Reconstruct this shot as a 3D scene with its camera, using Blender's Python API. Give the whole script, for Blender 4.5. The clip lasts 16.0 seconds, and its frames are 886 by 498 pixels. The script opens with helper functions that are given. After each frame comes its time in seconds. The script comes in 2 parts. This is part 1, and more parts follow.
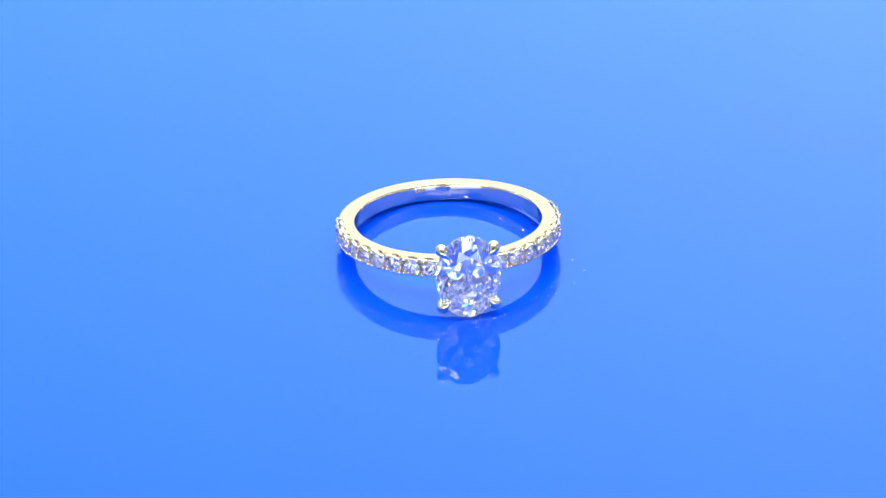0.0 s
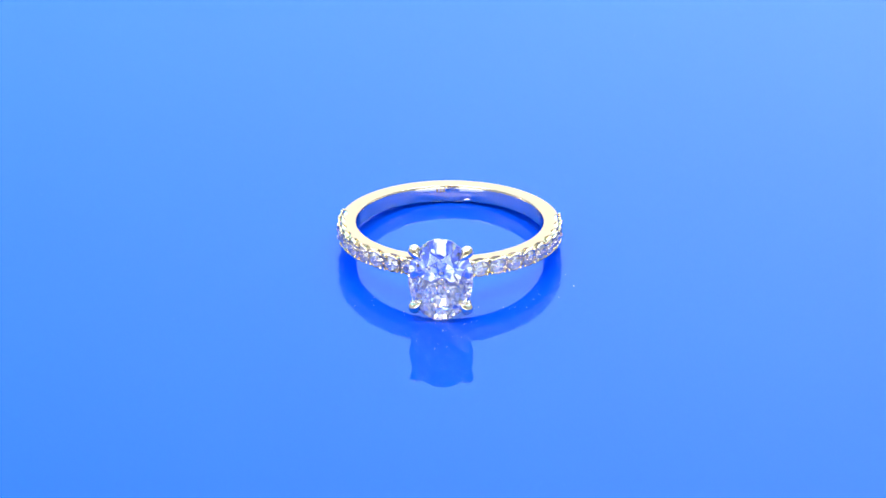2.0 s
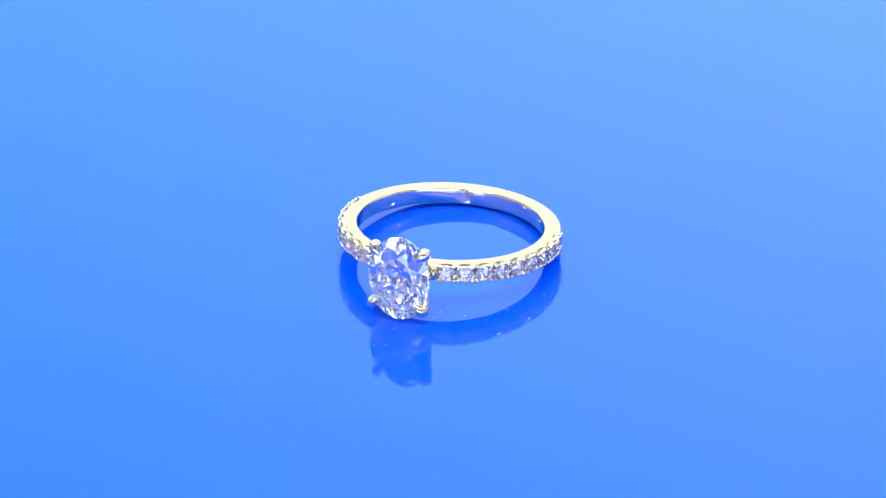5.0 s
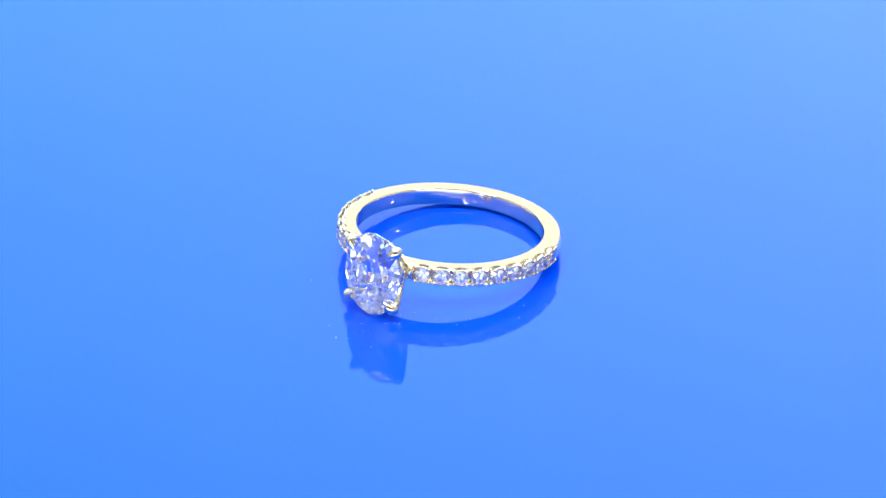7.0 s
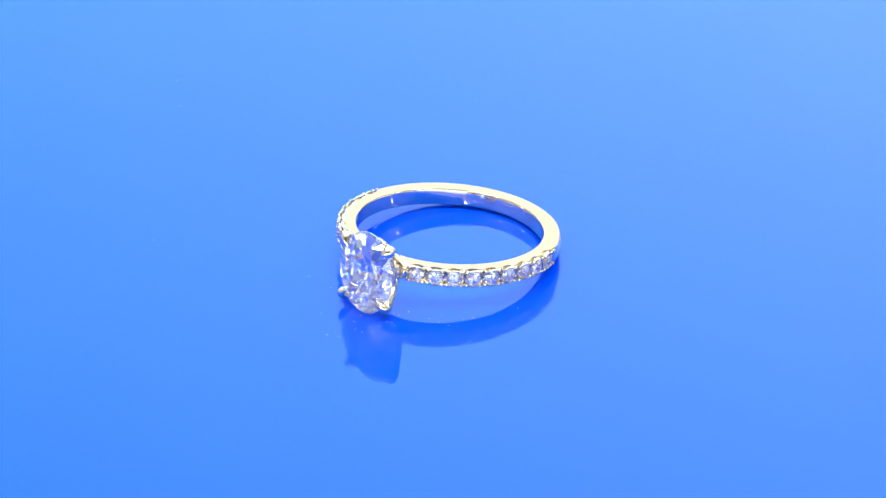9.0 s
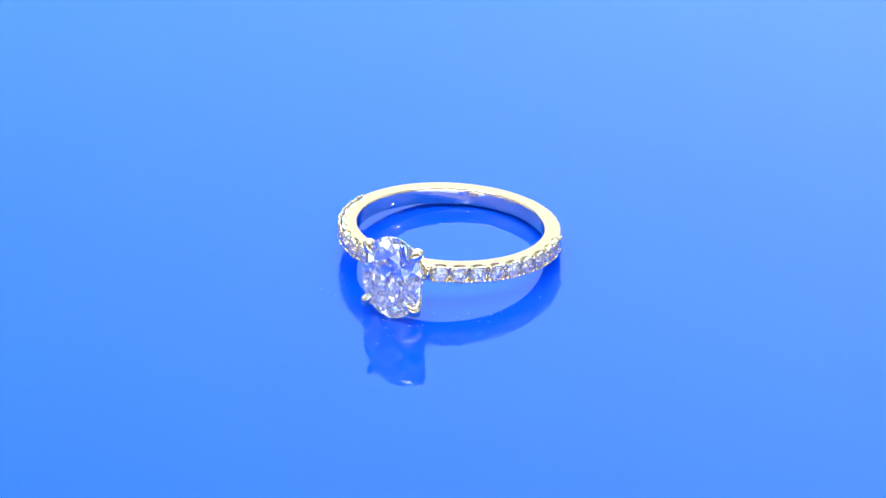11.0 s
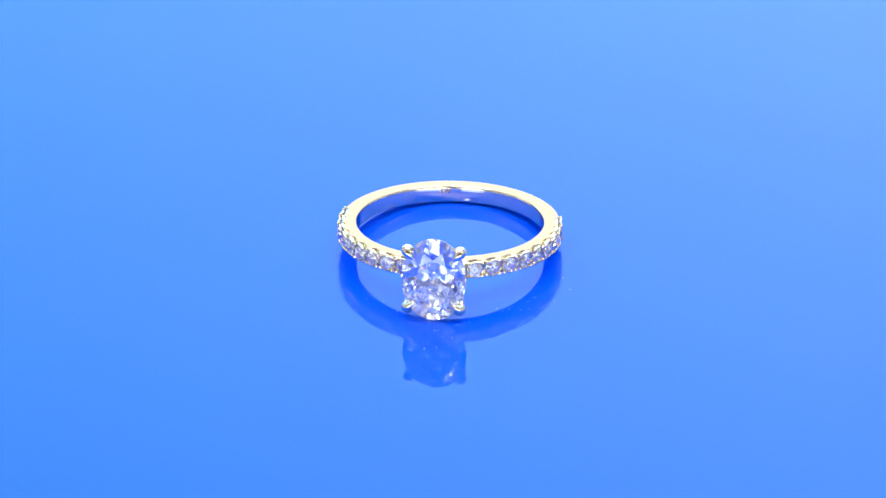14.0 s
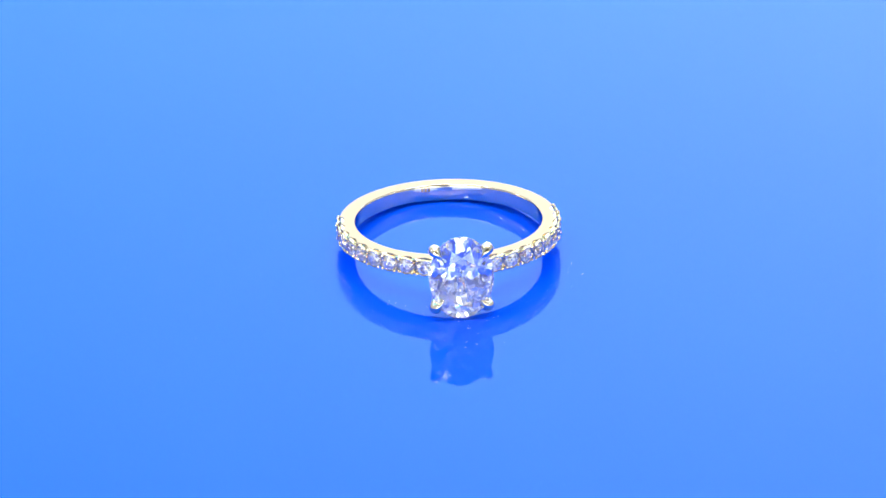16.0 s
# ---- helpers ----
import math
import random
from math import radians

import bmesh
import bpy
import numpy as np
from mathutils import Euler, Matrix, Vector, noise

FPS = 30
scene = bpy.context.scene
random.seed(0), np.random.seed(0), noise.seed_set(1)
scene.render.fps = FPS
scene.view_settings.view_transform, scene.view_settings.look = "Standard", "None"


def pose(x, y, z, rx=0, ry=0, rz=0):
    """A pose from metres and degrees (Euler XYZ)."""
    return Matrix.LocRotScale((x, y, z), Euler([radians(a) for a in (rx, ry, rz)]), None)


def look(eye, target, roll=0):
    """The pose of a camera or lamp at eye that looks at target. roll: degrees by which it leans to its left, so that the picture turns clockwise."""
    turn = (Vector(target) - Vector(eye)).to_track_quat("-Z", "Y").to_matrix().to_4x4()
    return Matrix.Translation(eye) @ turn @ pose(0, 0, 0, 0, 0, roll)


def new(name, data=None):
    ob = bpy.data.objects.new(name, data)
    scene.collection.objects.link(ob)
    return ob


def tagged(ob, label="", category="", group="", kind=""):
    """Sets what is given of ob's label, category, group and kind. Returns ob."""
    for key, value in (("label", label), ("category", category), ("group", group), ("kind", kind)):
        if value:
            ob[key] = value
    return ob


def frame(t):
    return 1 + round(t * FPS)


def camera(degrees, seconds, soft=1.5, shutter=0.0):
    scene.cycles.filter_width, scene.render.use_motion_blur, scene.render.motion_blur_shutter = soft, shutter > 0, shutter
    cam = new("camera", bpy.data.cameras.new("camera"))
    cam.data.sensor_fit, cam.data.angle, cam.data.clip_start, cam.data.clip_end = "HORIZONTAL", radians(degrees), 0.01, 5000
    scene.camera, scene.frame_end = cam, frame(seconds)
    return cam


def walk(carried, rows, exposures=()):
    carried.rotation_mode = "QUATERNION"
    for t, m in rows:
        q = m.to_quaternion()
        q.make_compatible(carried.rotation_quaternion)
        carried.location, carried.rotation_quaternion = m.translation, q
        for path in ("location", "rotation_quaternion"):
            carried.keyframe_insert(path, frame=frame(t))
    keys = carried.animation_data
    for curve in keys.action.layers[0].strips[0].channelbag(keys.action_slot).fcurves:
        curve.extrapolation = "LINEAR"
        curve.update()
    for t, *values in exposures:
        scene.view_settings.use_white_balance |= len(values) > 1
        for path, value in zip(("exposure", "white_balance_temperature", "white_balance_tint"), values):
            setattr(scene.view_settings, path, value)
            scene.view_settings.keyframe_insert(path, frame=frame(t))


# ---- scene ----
MM = 0.001

# camera: stands still on its tripod before the turntable
cam = camera(15.0, 16.0, soft=1.4)
EYE, AIM, ROLL = (0.0, -0.25755, 0.14716), (0.00111, 0.00298, -0.00158), -0.553
walk(cam, [(0.0, look(EYE, AIM, ROLL)), (16.0, look(EYE, AIM, ROLL))])

# ---- world, lamps, exposure ----
world = bpy.data.worlds.new("world")
scene.world = world
world.use_nodes = True
world.node_tree.nodes["Background"].inputs[0].default_value = (0.5, 0.6, 0.8, 1)
world.node_tree.nodes["Background"].inputs[1].default_value = 0.2
scene.view_settings.exposure = 0.0
# light needs many turns inside the stones
scene.cycles.max_bounces, scene.cycles.transmission_bounces, scene.cycles.glossy_bounces = 32, 32, 24


def area_lamp(name, at, target, sx, sy, watts, colour):
    data = bpy.data.lights.new(name, "AREA")
    data.shape, data.size, data.size_y, data.energy, data.color = "RECTANGLE", sx, sy, watts, colour
    ob = new(name, data)
    ob.matrix_world = look(at, target)
    return ob


def led(name, at, radius, watts, colour):
    data = bpy.data.lights.new(name, "POINT")
    data.shadow_soft_size, data.energy, data.color = radius, watts, colour
    ob = new(name, data)
    ob.location = at
    return ob


# unseen area lamps, added to brighten the acrylic and the stones
area_lamp("back_fill_lamp", (0.05, 0.47, 0.65), (0, 0, 0), 1.0, 0.44, 2.6, (1.0, 0.97, 0.90))
area_lamp("top_fill_lamp", (0.0, -0.06, 0.88), (0, 0, 0), 1.1, 0.10, 6.5, (1.0, 0.97, 0.93))
led("led_glint_lamp", (-0.165, -0.42, 0.19), 0.024, 1.4, (1.0, 0.97, 0.92))
led("led_glint_lamp", (0.44, -0.12, 0.22), 0.012, 0.45, (1.0, 0.97, 0.92))
led("led_glint_lamp", (-0.42, 0.14, 0.26), 0.012, 0.45, (1.0, 0.97, 0.92))
# unseen sparkle lamps added round the front: degrees from the middle, degrees up, distance
for fill_turn, fill_up, fill_far, fill_size in ((-72, 36, 0.68, 0.012), (-62, 66, 0.88, 0.018), (-20, 71, 0.88, 0.018), (24, 68, 0.88, 0.018), (66, 66, 0.88, 0.018), (70, 34, 0.66, 0.012)):
    fill_a, fill_e = radians(fill_turn), radians(fill_up)
    led("led_glint_lamp", (fill_far * math.cos(fill_e) * math.sin(fill_a), -fill_far * math.cos(fill_e) * math.cos(fill_a), fill_far * math.sin(fill_e)), fill_size, 1900 * fill_size ** 2, (1.0, 0.97, 0.94))

# ---- materials ----
def material(name):
    m = bpy.data.materials.new(name)
    m.use_nodes = True
    return m, m.node_tree.nodes, m.node_tree.links, m.node_tree.nodes["Principled BSDF"]


def tex_noise(nodes, links, coord, scale, detail=3.0, rough=0.5):
    n = nodes.new("ShaderNodeTexNoise")
    n.inputs["Scale"].default_value = scale
    n.inputs["Detail"].default_value = detail
    n.inputs["Roughness"].default_value = rough
    links.new(coord, n.inputs["Vector"])
    return n


def ramp(nodes, links, fac, a, b, lo=0.3, hi=0.7):
    r = nodes.new("ShaderNodeMapRange")
    r.inputs["From Min"].default_value, r.inputs["From Max"].default_value = lo, hi
    r.inputs["To Min"].default_value, r.inputs["To Max"].default_value = a, b
    links.new(fac, r.inputs["Value"])
    return r.outputs[0]


def blue_acrylic():
    m, nodes, links, b = material("blue_acrylic")
    co = nodes.new("ShaderNodeTexCoord").outputs["Object"]
    fine, broad = tex_noise(nodes, links, co, 900, 4), tex_noise(nodes, links, co, 14, 3)
    mix = nodes.new("ShaderNodeMix")
    mix.data_type = "RGBA"
    mix.inputs["A"].default_value, mix.inputs["B"].default_value = (0.0005, 0.083, 0.97, 1), (0.0007, 0.088, 0.99, 1)
    links.new(broad.outputs["Fac"], mix.inputs["Factor"])
    links.new(mix.outputs["Result"], b.inputs["Base Color"])
    links.new(ramp(nodes, links, fine.outputs["Fac"], 0.0, 0.012), b.inputs["Roughness"])
    b.inputs["IOR"].default_value = 1.34
    return m


def pale_gold(name, rough_lo, rough_hi, colour=(0.86, 0.73, 0.45, 1)):
    m, nodes, links, b = material(name)
    co = nodes.new("ShaderNodeTexCoord").outputs["Object"]
    fine, broad = tex_noise(nodes, links, co, 5200, 3), tex_noise(nodes, links, co, 420, 2)
    b.inputs["Metallic"].default_value = 1.0
    mix = nodes.new("ShaderNodeMix")
    mix.data_type = "RGBA"
    mix.inputs["A"].default_value = colour
    mix.inputs["B"].default_value = (colour[0] * 0.93, colour[1] * 0.92, colour[2] * 0.88, 1)
    links.new(broad.outputs["Fac"], mix.inputs["Factor"])
    links.new(mix.outputs["Result"], b.inputs["Base Color"])
    links.new(ramp(nodes, links, fine.outputs["Fac"], rough_lo, rough_hi), b.inputs["Roughness"])
    bump = nodes.new("ShaderNodeBump")
    bump.inputs["Strength"].default_value, bump.inputs["Distance"].default_value = 0.04, 0.00002
    links.new(fine.outputs["Fac"], bump.inputs["Height"])
    links.new(bump.outputs["Normal"], b.inputs["Normal"])
    return m


def diamond():
    m, nodes, links, b = material("diamond")
    glass = nodes.new("ShaderNodeBsdfGlass")
    glass.inputs["IOR"].default_value, glass.inputs["Roughness"].default_value = 2.42, 0.0
    glass.inputs["Color"].default_value = (0.985, 0.988, 1.0, 1)
    links.new(glass.outputs[0], nodes["Material Output"].inputs["Surface"])
    nodes.remove(b)
    return m


def plain(name, colour, rough=0.6, grain=60.0):
    m, nodes, links, b = material(name)
    co = nodes.new("ShaderNodeTexCoord").outputs["Object"]
    n = tex_noise(nodes, links, co, grain, 4)
    mix = nodes.new("ShaderNodeMix")
    mix.data_type = "RGBA"
    mix.inputs["A"].default_value = (*colour, 1)
    mix.inputs["B"].default_value = (*[c * 0.85 for c in colour], 1)
    links.new(n.outputs["Fac"], mix.inputs["Factor"])
    links.new(mix.outputs["Result"], b.inputs["Base Color"])
    b.inputs["Roughness"].default_value = rough
    return m


def painted_glow(name, colour, strength, cloth=(0.8, 0.82, 0.85), hot=None, reach=0.6, hot_colour=(1, 1, 1)):
    """Tent fabric with light painted on as emission: an even glow, brighter round the point hot."""
    m, nodes, links, b = material(name)
    co = nodes.new("ShaderNodeNewGeometry").outputs["Position"]
    weave = tex_noise(nodes, links, co, 25, 4)
    b.inputs["Base Color"].default_value = (*cloth, 1)
    b.inputs["Roughness"].default_value = 0.9
    level = ramp(nodes, links, weave.outputs["Fac"], 0.96 * strength, 1.04 * strength)
    # painted bright spot, fading with distance from hot
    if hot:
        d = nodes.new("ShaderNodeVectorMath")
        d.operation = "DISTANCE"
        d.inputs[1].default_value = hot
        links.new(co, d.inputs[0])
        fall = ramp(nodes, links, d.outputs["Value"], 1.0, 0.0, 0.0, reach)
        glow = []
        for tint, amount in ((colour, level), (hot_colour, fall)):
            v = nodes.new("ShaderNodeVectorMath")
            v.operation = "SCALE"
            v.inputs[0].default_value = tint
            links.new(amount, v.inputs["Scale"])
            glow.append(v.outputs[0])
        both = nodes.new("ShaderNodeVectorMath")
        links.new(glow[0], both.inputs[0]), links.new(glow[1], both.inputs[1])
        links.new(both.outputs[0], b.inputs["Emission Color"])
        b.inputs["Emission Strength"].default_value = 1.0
    else:
        b.inputs["Emission Color"].default_value = (*colour, 1)
        links.new(level, b.inputs["Emission Strength"])
    return m


ACRYLIC = blue_acrylic()
GOLD = pale_gold("pale_gold", 0.06, 0.16)
GOLD_BRIGHT = pale_gold("polished_pale_gold", 0.03, 0.08, (0.96, 0.84, 0.60, 1))
GOLD_MARK = pale_gold("stamped_gold", 0.50, 0.65, (0.95, 0.66, 0.30, 1))
DIAMOND = diamond()
# blue emission and painted bright spot, mirrored as the acrylic's gradient
BACK_GLOW = painted_glow("back_glow", (0.19, 1.0, 1.6), 1.55, (0.10, 0.18, 0.28), (0.28, 0.70, 0.30), 0.71, (2.25, 2.3, 2.5))
# added glow for the band's top face; the sides glow faintly too
LOW_BACK_GLOW = painted_glow("low_back_glow", (0.98, 0.98, 1.0), 0.95, (0.25, 0.25, 0.25))
SIDE_GLOW = painted_glow("side_glow", (0.74, 0.88, 1.0), 0.05, (0.35, 0.36, 0.38))
# unseen dark wall, added to keep reflections of the front side dim
FRONT_DARK = plain("front_dark", (0.10, 0.07, 0.05), 0.9)
# added glow low in front to whiten the diamonds; faint roof glow
LOW_FRONT_GLOW = painted_glow("low_front_glow", (0.86, 1.0, 1.04), 2.1, (0.3, 0.3, 0.3))
ROOF_GLOW = painted_glow("roof_glow", (1.0, 0.96, 0.90), 0.08, (0.4, 0.4, 0.4))
BENCH = plain("bench_laminate", (0.45, 0.42, 0.40))
# pale dust, also the colour of the grains that imitate glints
DUST_AND_GLINTS = plain("dust", (0.75, 0.78, 0.85), 0.8, 4000)


# ---- builders ----
def part(name, bm, mat, parent=None, label="", smooth=None):
    """One mesh object from a bmesh, under a thing or part; smooth: the angle in degrees past which edges stay sharp."""
    me = bpy.data.meshes.new(name)
    bmesh.ops.recalc_face_normals(bm, faces=bm.faces[:])
    bm.to_mesh(me)
    bm.free()
    me.materials.append(mat)
    if smooth is not None:
        me.shade_smooth()
        me.set_sharp_from_angle(angle=radians(smooth))
    ob = new(name, me)
    if parent:
        ob.parent = parent
    return tagged(ob, label)


def box_bm(x0, x1, y0, y1, z0, z1):
    bm = bmesh.new()
    bmesh.ops.create_cube(bm, size=1)
    for v in bm.verts:
        v.co = Vector((x0 + (v.co.x + 0.5) * (x1 - x0), y0 + (v.co.y + 0.5) * (y1 - y0), z0 + (v.co.z + 0.5) * (z1 - z0)))
    return bm


def loft(bm, rings, closed=False, caps=True):
    """Skin a list of point loops of equal length."""
    rows = [[bm.verts.new(p) for p in ring] for ring in rings]
    n = len(rows[0])
    pairs = list(zip(rows, rows[1:])) + ([(rows[-1], rows[0])] if closed else [])
    for a, b in pairs:
        for i in range(n):
            bm.faces.new((a[i], a[(i + 1) % n], b[(i + 1) % n], b[i]))
    if caps and not closed:
        bm.faces.new(rows[0][::-1]), bm.faces.new(rows[-1])


def tube(bm, path, radii, sides=10, closed=False, flat=1.0):
    """A round bar along a path of points, with a radius at each."""
    path = [Vector(p) for p in path]
    rings, ref = [], None
    for i, p in enumerate(path):
        a = path[i - 1] if (i or closed) else p
        b = path[(i + 1) % len(path)] if (i < len(path) - 1 or closed) else p
        t = (b - a).normalized()
        if ref is None:
            ref = t.orthogonal().normalized()
        ref = (ref - t * ref.dot(t)).normalized()
        side = t.cross(ref)
        rings.append([p + radii[i] * (math.cos(k) * ref + flat * math.sin(k) * side) for k in [2 * math.pi * j / sides for j in range(sides)]])
    loft(bm, rings, closed)


def smooth_path(points, steps):
    """Catmull-Rom points through the given ones."""
    pts = [Vector(p) for p in points]
    pts = [2 * pts[0] - pts[1]] + pts + [2 * pts[-1] - pts[-2]]
    out = []
    for i in range(1, len(pts) - 2):
        a, b, c, d = pts[i - 1:i + 3]
        for s in range(steps):
            u = s / steps
            out.append(0.5 * (2 * b + (c - a) * u + (2 * a - 5 * b + 4 * c - d) * u * u + (3 * b - a - 3 * c + d) * u ** 3))
    return out + [pts[-2]]


def bead(bm, at, r, segments=8):
    bmesh.ops.create_uvsphere(bm, u_segments=segments, v_segments=6, radius=r, matrix=Matrix.Translation(at))


# ---- the unseen tent that closes the place, with glow painted on its walls ----
def setting():
    tagged(part("floor", box_bm(-0.72, 0.72, -0.82, 0.72, -0.046, -0.006), BENCH), "plain grey laminate bench under the turntable", "floor", kind="structure")
    # the two low pieces are added glow panels, split off the walls
    walls = (("wall_north", (-0.72, 0.72, 0.70, 0.72, 0.28, 0.90), BACK_GLOW), ("glow_panel_north", (-0.72, 0.72, 0.70, 0.72, -0.006, 0.28), LOW_BACK_GLOW), ("wall_east", (0.70, 0.72, -0.80, 0.70, -0.006, 0.90), SIDE_GLOW),
             ("wall_west", (-0.72, -0.70, -0.80, 0.70, -0.006, 0.90), SIDE_GLOW), ("wall_south", (-0.72, 0.72, -0.82, -0.80, 0.23, 0.90), FRONT_DARK), ("glow_panel_south", (-0.72, 0.72, -0.82, -0.80, -0.006, 0.23), LOW_FRONT_GLOW))
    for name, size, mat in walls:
        tagged(part(name, box_bm(*size), mat), "unseen dark brown wall standing in for the dim room" if mat is FRONT_DARK else "unseen fabric wall of a light tent, glow painted on", "wall", kind="structure")
    tagged(part("ceiling", box_bm(-0.72, 0.72, -0.82, 0.72, 0.90, 0.92), ROOF_GLOW), "unseen fabric roof of a light tent, faint glow painted on", "ceiling", kind="structure")


def turntable():
    bm = bmesh.new()
    n, rings = 128, []
    for r, z in ((0.218, -0.006), (0.220, -0.0052), (0.220, -0.0006), (0.2194, 0.0)):
        rings.append([(r * math.cos(2 * math.pi * k / n), r * math.sin(2 * math.pi * k / n), z) for k in range(n)])
    loft(bm, rings)
    return tagged(part("turntable", bm, ACRYLIC, smooth=40), "glossy blue acrylic turntable disc under the ring", "turntable")


# ---- the ring ----
R_IN, R_OUT, BAND = 8.25, 9.52, 1.5          # millimetres
STEP, FIRST_R, FIRST_L, COUNT = 9.75, 19.2, 17.7, 9
TILT, CX, CY = 7.376, 1.675, 0.549
ZC = 2.03


def around(r, deg, z):
    """A place on the ring in millimetres: radius, degrees from the head, height along its axis."""
    a = radians(deg)
    return Vector((r * math.sin(a), -r * math.cos(a), z)) * MM


def brilliant(a, b, girdle=0.035, crown=0.34, pavilion=0.86, table=0.56, fine=32):
    """A brilliant cut with half-axes a, b; the table looks along -y, the girdle lies at y = 0."""
    w = a
    pts = []
    for k in range(8):
        t, s = radians(45 * k), radians(45 * k + 22.5)
        mid = 0.77
        sh = crown * (1 - (mid * math.cos(radians(22.5)) - table) / (1 - table))
        pts.append((table * math.sin(t), table * math.cos(t), crown + girdle))
        pts.append((mid * math.sin(s), mid * math.cos(s), sh + girdle))
        for r, turn in ((0.16, t), (0.42, s), (0.72, t + radians(11.25)), (0.72, t - radians(11.25))):
            pts.append((r * math.sin(turn), r * math.cos(turn), -pavilion * (1 - r ** 1.25) - girdle))
    for k in range(fine):
        t = 2 * math.pi * k / fine
        for h in (girdle, -girdle):
            pts.append((math.sin(t), math.cos(t), h))
    pts.append((0, 0, -pavilion - girdle))
    bm = bmesh.new()
    for x, z, h in pts:
        bm.verts.new((x * a * MM, -h * w * MM, z * b * MM))
    hull = bmesh.ops.convex_hull(bm, input=bm.verts[:])
    bmesh.ops.delete(bm, geom=[v for v in bm.verts if not v.link_faces], context="VERTS")
    bmesh.ops.dissolve_limit(bm, angle_limit=radians(0.8), verts=bm.verts[:], edges=bm.edges[:])
    return bm


def in_pave(deg):
    """1 where the outside of the band is channelled for stones, 0 on the plain shank."""
    d = (deg + 180) % 360 - 180
    end = (FIRST_R if d > 0 else FIRST_L) + STEP * (COUNT - 0.45)
    return max(0.0, min(1.0, (end - abs(d)) / 1.2))


def scallop(deg):
    """1 beside the middle of a stone, where the edge is cut away, 0 between two stones."""
    d = (deg + 180) % 360 - 180
    off = (abs(d) - (FIRST_R if d > 0 else FIRST_L)) / STEP
    if off < -0.5:
        return 0.0
    return max(0.0, math.cos(math.pi * (off - round(off)))) ** 1.6


def band(ring):
    bm, rings, h = bmesh.new(), [], BAND / 2
    steps = 1080
    for i in range(steps):
        deg = 360 * i / steps
        k = in_pave(deg)
        wall = R_OUT * k + 9.72 * (1 - k)
        mid = (8.30 if min(deg, 360 - deg) < 8 else 8.92) * k + 9.84 * (1 - k)
        cut = k * scallop(deg)
        rim = wall - 0.10 - 0.26 * cut
        zw = (h - 0.13 - 0.13 * cut) * k + (h - 0.24) * (1 - k)
        zf = (h - 0.22 - 0.08 * cut) * k + (h - 0.42) * (1 - k)
        half = [(8.195, 0.0), (8.196, 0.16), (8.199, 0.32), (8.204, 0.46), (8.212, 0.57), (8.226, 0.67), (R_IN, h - 0.03), (R_IN + 0.035, h), (R_IN + 0.06, h), (rim - 0.02, h), (rim, h), (rim + 0.03, h - 0.03 - 0.19 * cut),
                (wall - 0.04 * cut, h - 0.09 - 0.15 * cut), (wall - 0.01 * k + 0.05 * (1 - k), zw), (mid, zf), (mid + 0.01 * (1 - k), 0.0)]
        loop = half + [(r, -z) for r, z in half[-2:0:-1]]
        rings.append([around(r, deg, z) for r, z in loop])
    loft(bm, rings, closed=True)
    return part("band", bm, GOLD_BRIGHT, ring, "smooth pale gold shank", smooth=35)


def collar_mesh():
    """The scalloped cup round one small stone: an oval rim with cut sides."""
    bm = bmesh.new()
    n = 20
    path, radii = [], []
    for k in range(n):
        a = 2 * math.pi * k / n
        path.append(Vector((0.77 * math.sin(a), -0.14 * abs(math.cos(a)) ** 2, 0.72 * math.cos(a))) * MM)
        radii.append((0.045 + 0.03 * abs(math.cos(a))) * MM)
    tube(bm, path, radii, 6, closed=True)
    return bm


def share(name, me, parent, m, label=""):
    ob = new(name, me)
    ob.parent = parent
    ob.matrix_basis = m
    return tagged(ob, label)


def pave(ring):
    """Small round stones in scalloped cups, with beads between them, on both shoulders."""
    rng = random.Random(4)
    first = part("pave_stone", brilliant(0.70, 0.70, 0.04, 0.32, 0.84, 0.52, 16), DIAMOND, ring, "tiny round brilliant-cut diamond")
    cup = part("scalloped_cup", collar_mesh(), GOLD, ring, "scalloped pale gold cup", smooth=60)
    bm = bmesh.new()
    bead(bm, (0, 0, 0), 0.155 * MM)
    grain = part("bead", bm, GOLD, ring, "pale gold grain bead", smooth=60)
    stone_me, cup_me, bead_me = first.data, cup.data, grain.data
    for ob in (first, cup, grain):
        bpy.data.objects.remove(ob)
    for sign, start in ((1, FIRST_R), (-1, FIRST_L)):
        for k in range(COUNT):
            deg = sign * (start + STEP * k)
            turn = pose(0, 0, 0, rng.uniform(-3, 3), 0, deg + rng.uniform(-2, 2))
            share("pave_stone", stone_me, ring, Matrix.Translation(around(9.66, deg, 0)) @ turn @ pose(0, 0, 0, 0, rng.uniform(0, 45), 0))
            for z in (-0.70, 0.70):
                share("bead", bead_me, ring, Matrix.Translation(around(9.60 + rng.uniform(-0.02, 0.02), deg, z)) @ Matrix.Scale(rng.uniform(0.40, 0.52), 4))
            share("scalloped_cup", cup_me, ring, Matrix.Translation(around(9.60, deg, 0)) @ pose(0, 0, 0, 0, 0, deg))
        for k in range(COUNT + 1):
            deg = sign * (start + STEP * (k - 0.5))
            for z in (-0.60, 0.60):
                for shift in (-1.3, 1.3):
                    at = around(9.80 + rng.uniform(-0.02, 0.02), deg + shift, z + rng.uniform(-0.02, 0.02))
                    share("bead", bead_me, ring, Matrix.Translation(at) @ Matrix.Scale(rng.uniform(0.85, 1.1), 4))


SA, SB, SR, SZ = 2.77, 3.72, 11.98, 0.10


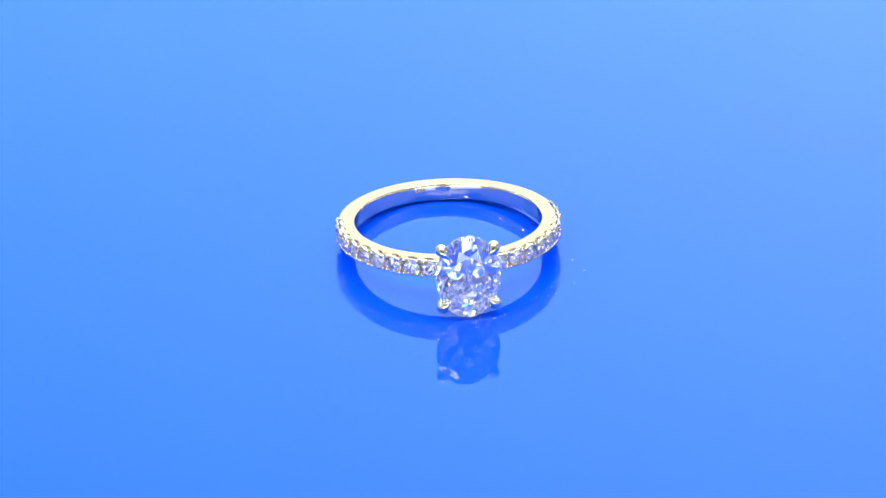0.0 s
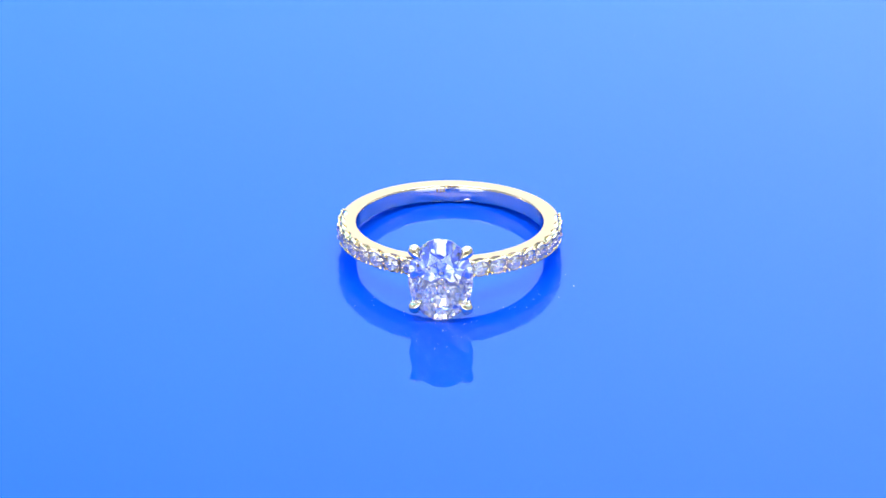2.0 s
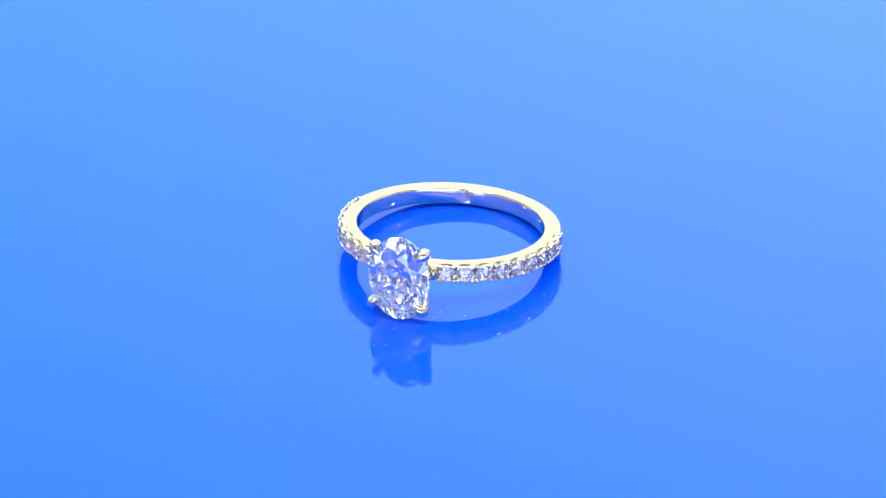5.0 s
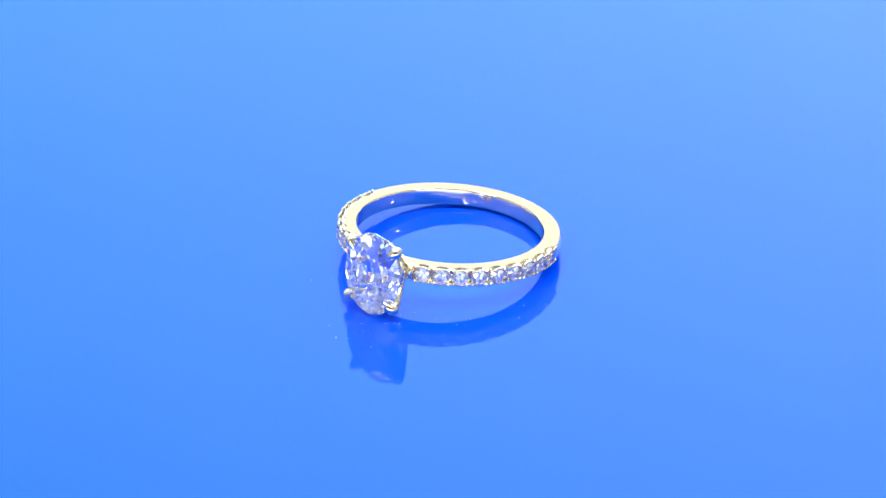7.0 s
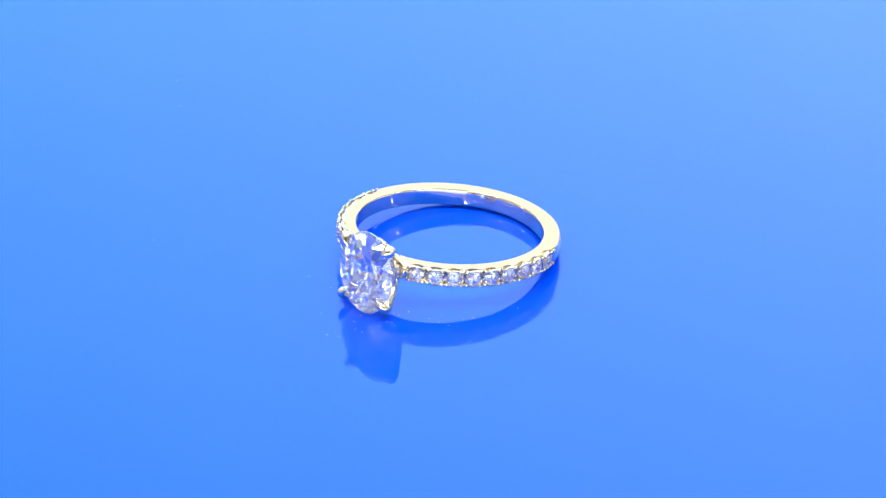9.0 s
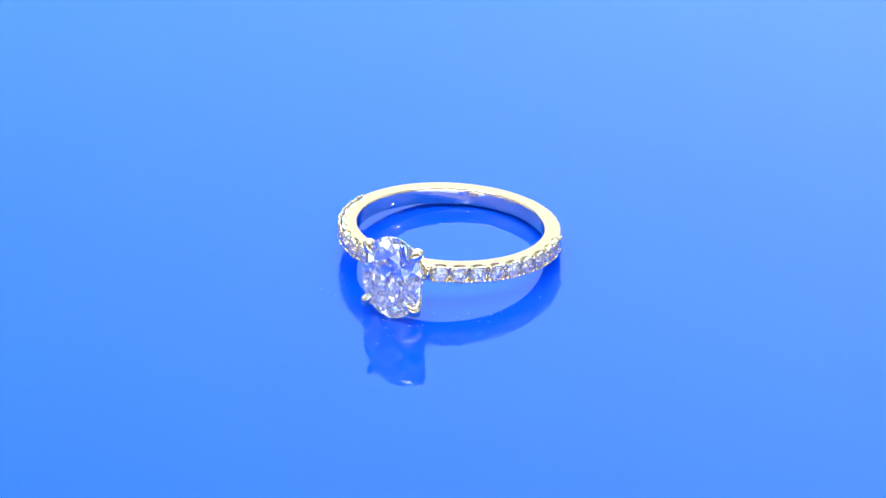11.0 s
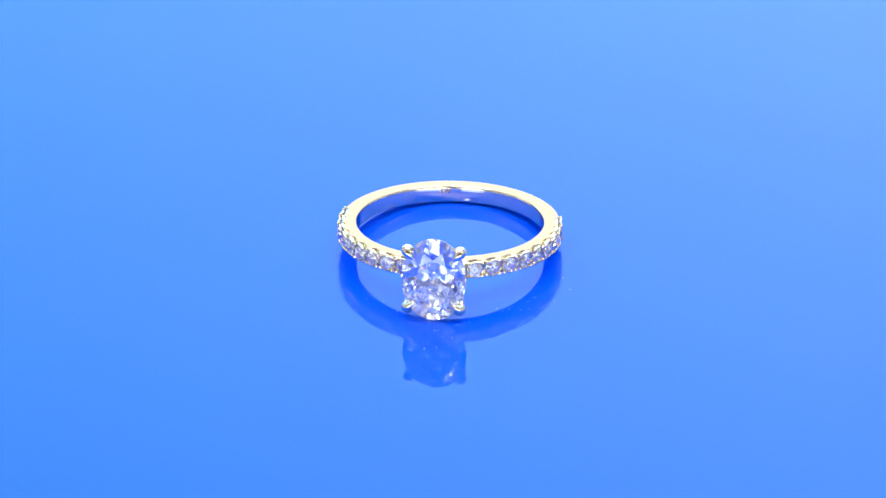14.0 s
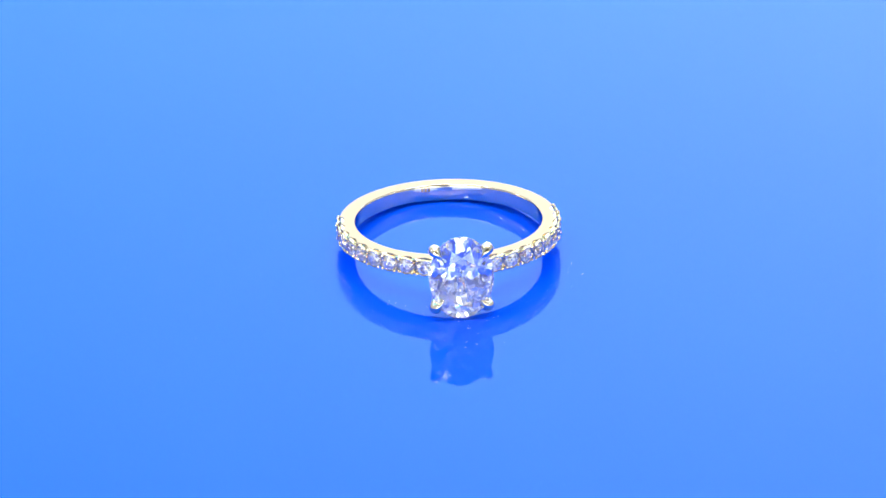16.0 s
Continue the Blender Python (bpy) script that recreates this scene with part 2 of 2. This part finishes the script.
def head(ring):
    stone = part("centre_diamond", brilliant(SA, SB, 0.03, 0.285, 0.88, 0.57, 32), DIAMOND, ring, "large oval brilliant-cut diamond")
    stone.matrix_basis = Matrix.Translation(around(SR, 0, SZ))
    # gallery: an oval rail behind the girdle, set with grains
    bm = bmesh.new()
    oval = []
    for k in range(56):
        a = 2 * math.pi * k / 56
        oval.append(Vector((1.95 * math.sin(a), -10.55 - 0.12 * math.cos(2 * a), SZ + 2.55 * math.cos(a))) * MM)
    tube(bm, oval, [0.24 * MM] * 56, 10, closed=True)
    rail = part("gallery_rail", bm, GOLD, ring, "beaded pale gold oval gallery rail", smooth=60)
    bm = bmesh.new()
    bead(bm, (0, 0, 0), 0.15 * MM)
    grain = part("bead", bm, GOLD, rail, smooth=60)
    me = grain.data
    bpy.data.objects.remove(grain)
    for k in range(40):
        a = 2 * math.pi * (k + 0.5) / 40
        share("bead", me, rail, Matrix.Translation(Vector((2.14 * math.sin(a), -10.55 - 0.12 * math.cos(2 * a), SZ + 2.72 * math.cos(a))) * MM))
    # lower rail and bridge to the shank
    bm = bmesh.new()
    low = []
    for k in range(40):
        a = 2 * math.pi * k / 40
        low.append(Vector((1.55 * math.sin(a), -9.45, 1.25 * math.cos(a))) * MM)
    tube(bm, low, [0.26 * MM] * 40, 10, closed=True)
    part("base_rail", bm, GOLD, ring, smooth=60)
    for sx in (-1, 1):
        # shoulder that carries the basket, from the shank to the gallery
        bm = bmesh.new()
        rings = []
        for r, hz, ht in ((9.0, 0.70, 2.6), (9.45, 0.70, 2.4), (9.80, 0.62, 2.0), (10.02, 0.48, 1.5), (10.14, 0.28, 0.9)):
            c = sx * 12.6
            rings.append([around(r, c + du * ht, dz * hz) for du, dz in ((-1, -0.8), (-0.7, -1), (0.7, -1), (1, -0.8), (1, 0.8), (0.7, 1), (-0.7, 1), (-1, 0.8))])
        loft(bm, rings)
        part("shoulder", bm, GOLD, ring, smooth=75)
        for sz in (-1, 1):
            bm = bmesh.new()
            pts = [(sx * 1.35, -9.35, sz * 0.50), (sx * 1.62, -10.0, sz * 1.15), (sx * 1.90, -10.8, sz * 1.85), (sx * 2.14, -11.5, sz * 2.36),
                   (sx * 2.24, -12.02, sz * 2.60), (sx * 2.08, -12.42, sz * 2.40), (sx * 1.62, -12.60, sz * 1.90)]
            path = smooth_path([Vector((x, y, z + SZ)) * MM for x, y, z in pts], 5)
            n = len(path)
            radii = []
            for i in range(n):
                u = i / (n - 1)
                r = 0.28 + 0.28 * min(1.0, u / 0.7)
                if u > 0.66:
                    r *= max(0.06, 1 - ((u - 0.66) / 0.35) ** 1.6)
                radii.append(r * MM)
            tube(bm, path, radii, 12)
            part("prong", bm, GOLD_BRIGHT, ring, "rounded pale gold claw prong", smooth=70)


def hallmark(ring):
    """A stamped mark inside the shank: unreadable, so three small bars."""
    for k, deg in enumerate((-172.6, -170.5, -168.4)):
        bm = bmesh.new()
        wide = 0.75
        rings = [[around(8.17 + dr, deg + s * wide, z) for dr, z in ((0, 0.50), (0.03, 0.12), (0.14, 0.12), (0.12, 0.50))] for s in (-1, 0, 1)]
        loft(bm, rings)
        part("stamp_bar", bm, GOLD_MARK, ring, "small worn bar stamped in the gold")


def build_ring():
    ring = new("ring")
    tagged(ring, "pale gold engagement ring with oval diamond, lying on blue acrylic", "ring")
    band(ring)
    head(ring)
    pave(ring)
    hallmark(ring)
    return ring


def specks():
    rng = random.Random(11)
    bm = bmesh.new()
    for k in range(18):
        a, r = rng.uniform(0, 2 * math.pi), math.sqrt(rng.uniform(0.02, 1.0)) * 0.055
        if abs(r - 0.0095) < 0.004:
            continue
        s = rng.uniform(0.00001, 0.000024)
        m = pose(r * math.cos(a), r * math.sin(a), s * 0.5, 0, 0, rng.uniform(0, 180)) @ Matrix.Diagonal((1, rng.uniform(0.5, 1), 0.6, 1))
        bmesh.ops.create_icosphere(bm, subdivisions=1, radius=s, matrix=m)
    # finer grains imitating mirrored diamond glints, round the ring's front and before its head
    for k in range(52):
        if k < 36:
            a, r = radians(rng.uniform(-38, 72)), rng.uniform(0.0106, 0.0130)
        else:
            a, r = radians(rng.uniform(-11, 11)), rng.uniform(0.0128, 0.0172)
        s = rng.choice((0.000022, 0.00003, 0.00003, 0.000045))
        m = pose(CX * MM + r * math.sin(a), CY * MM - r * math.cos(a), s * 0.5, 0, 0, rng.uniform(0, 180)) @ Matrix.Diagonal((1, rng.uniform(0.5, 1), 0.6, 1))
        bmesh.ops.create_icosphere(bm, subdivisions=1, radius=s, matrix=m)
    return tagged(part("dust", bm, DUST_AND_GLINTS), "fine pale dust specks and imitated diamond glints on the blue acrylic", "dust", kind="stuff")


setting()
TABLE = turntable()
RING = build_ring()
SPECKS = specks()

# the turntable creeps one way at a steady rate, then the same way back
START, RATE, BACK = 1.281, 5.941, 8.25


def motions():
    times = [0.5 * k for k in range(17)] + [8.15, 8.2, 8.25, 8.3, 8.35] + [0.5 * k for k in range(17, 33)]
    rows = [(t, pose(0, 0, 0, 0, 0, -RATE * (BACK - abs(t - BACK) - START))) for t in times]
    seat = pose(CX * MM, CY * MM, ZC * MM, -TILT, 0, 0)
    walk(TABLE, rows)
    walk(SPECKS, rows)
    walk(RING, [(t, m @ seat) for t, m in rows])


motions()
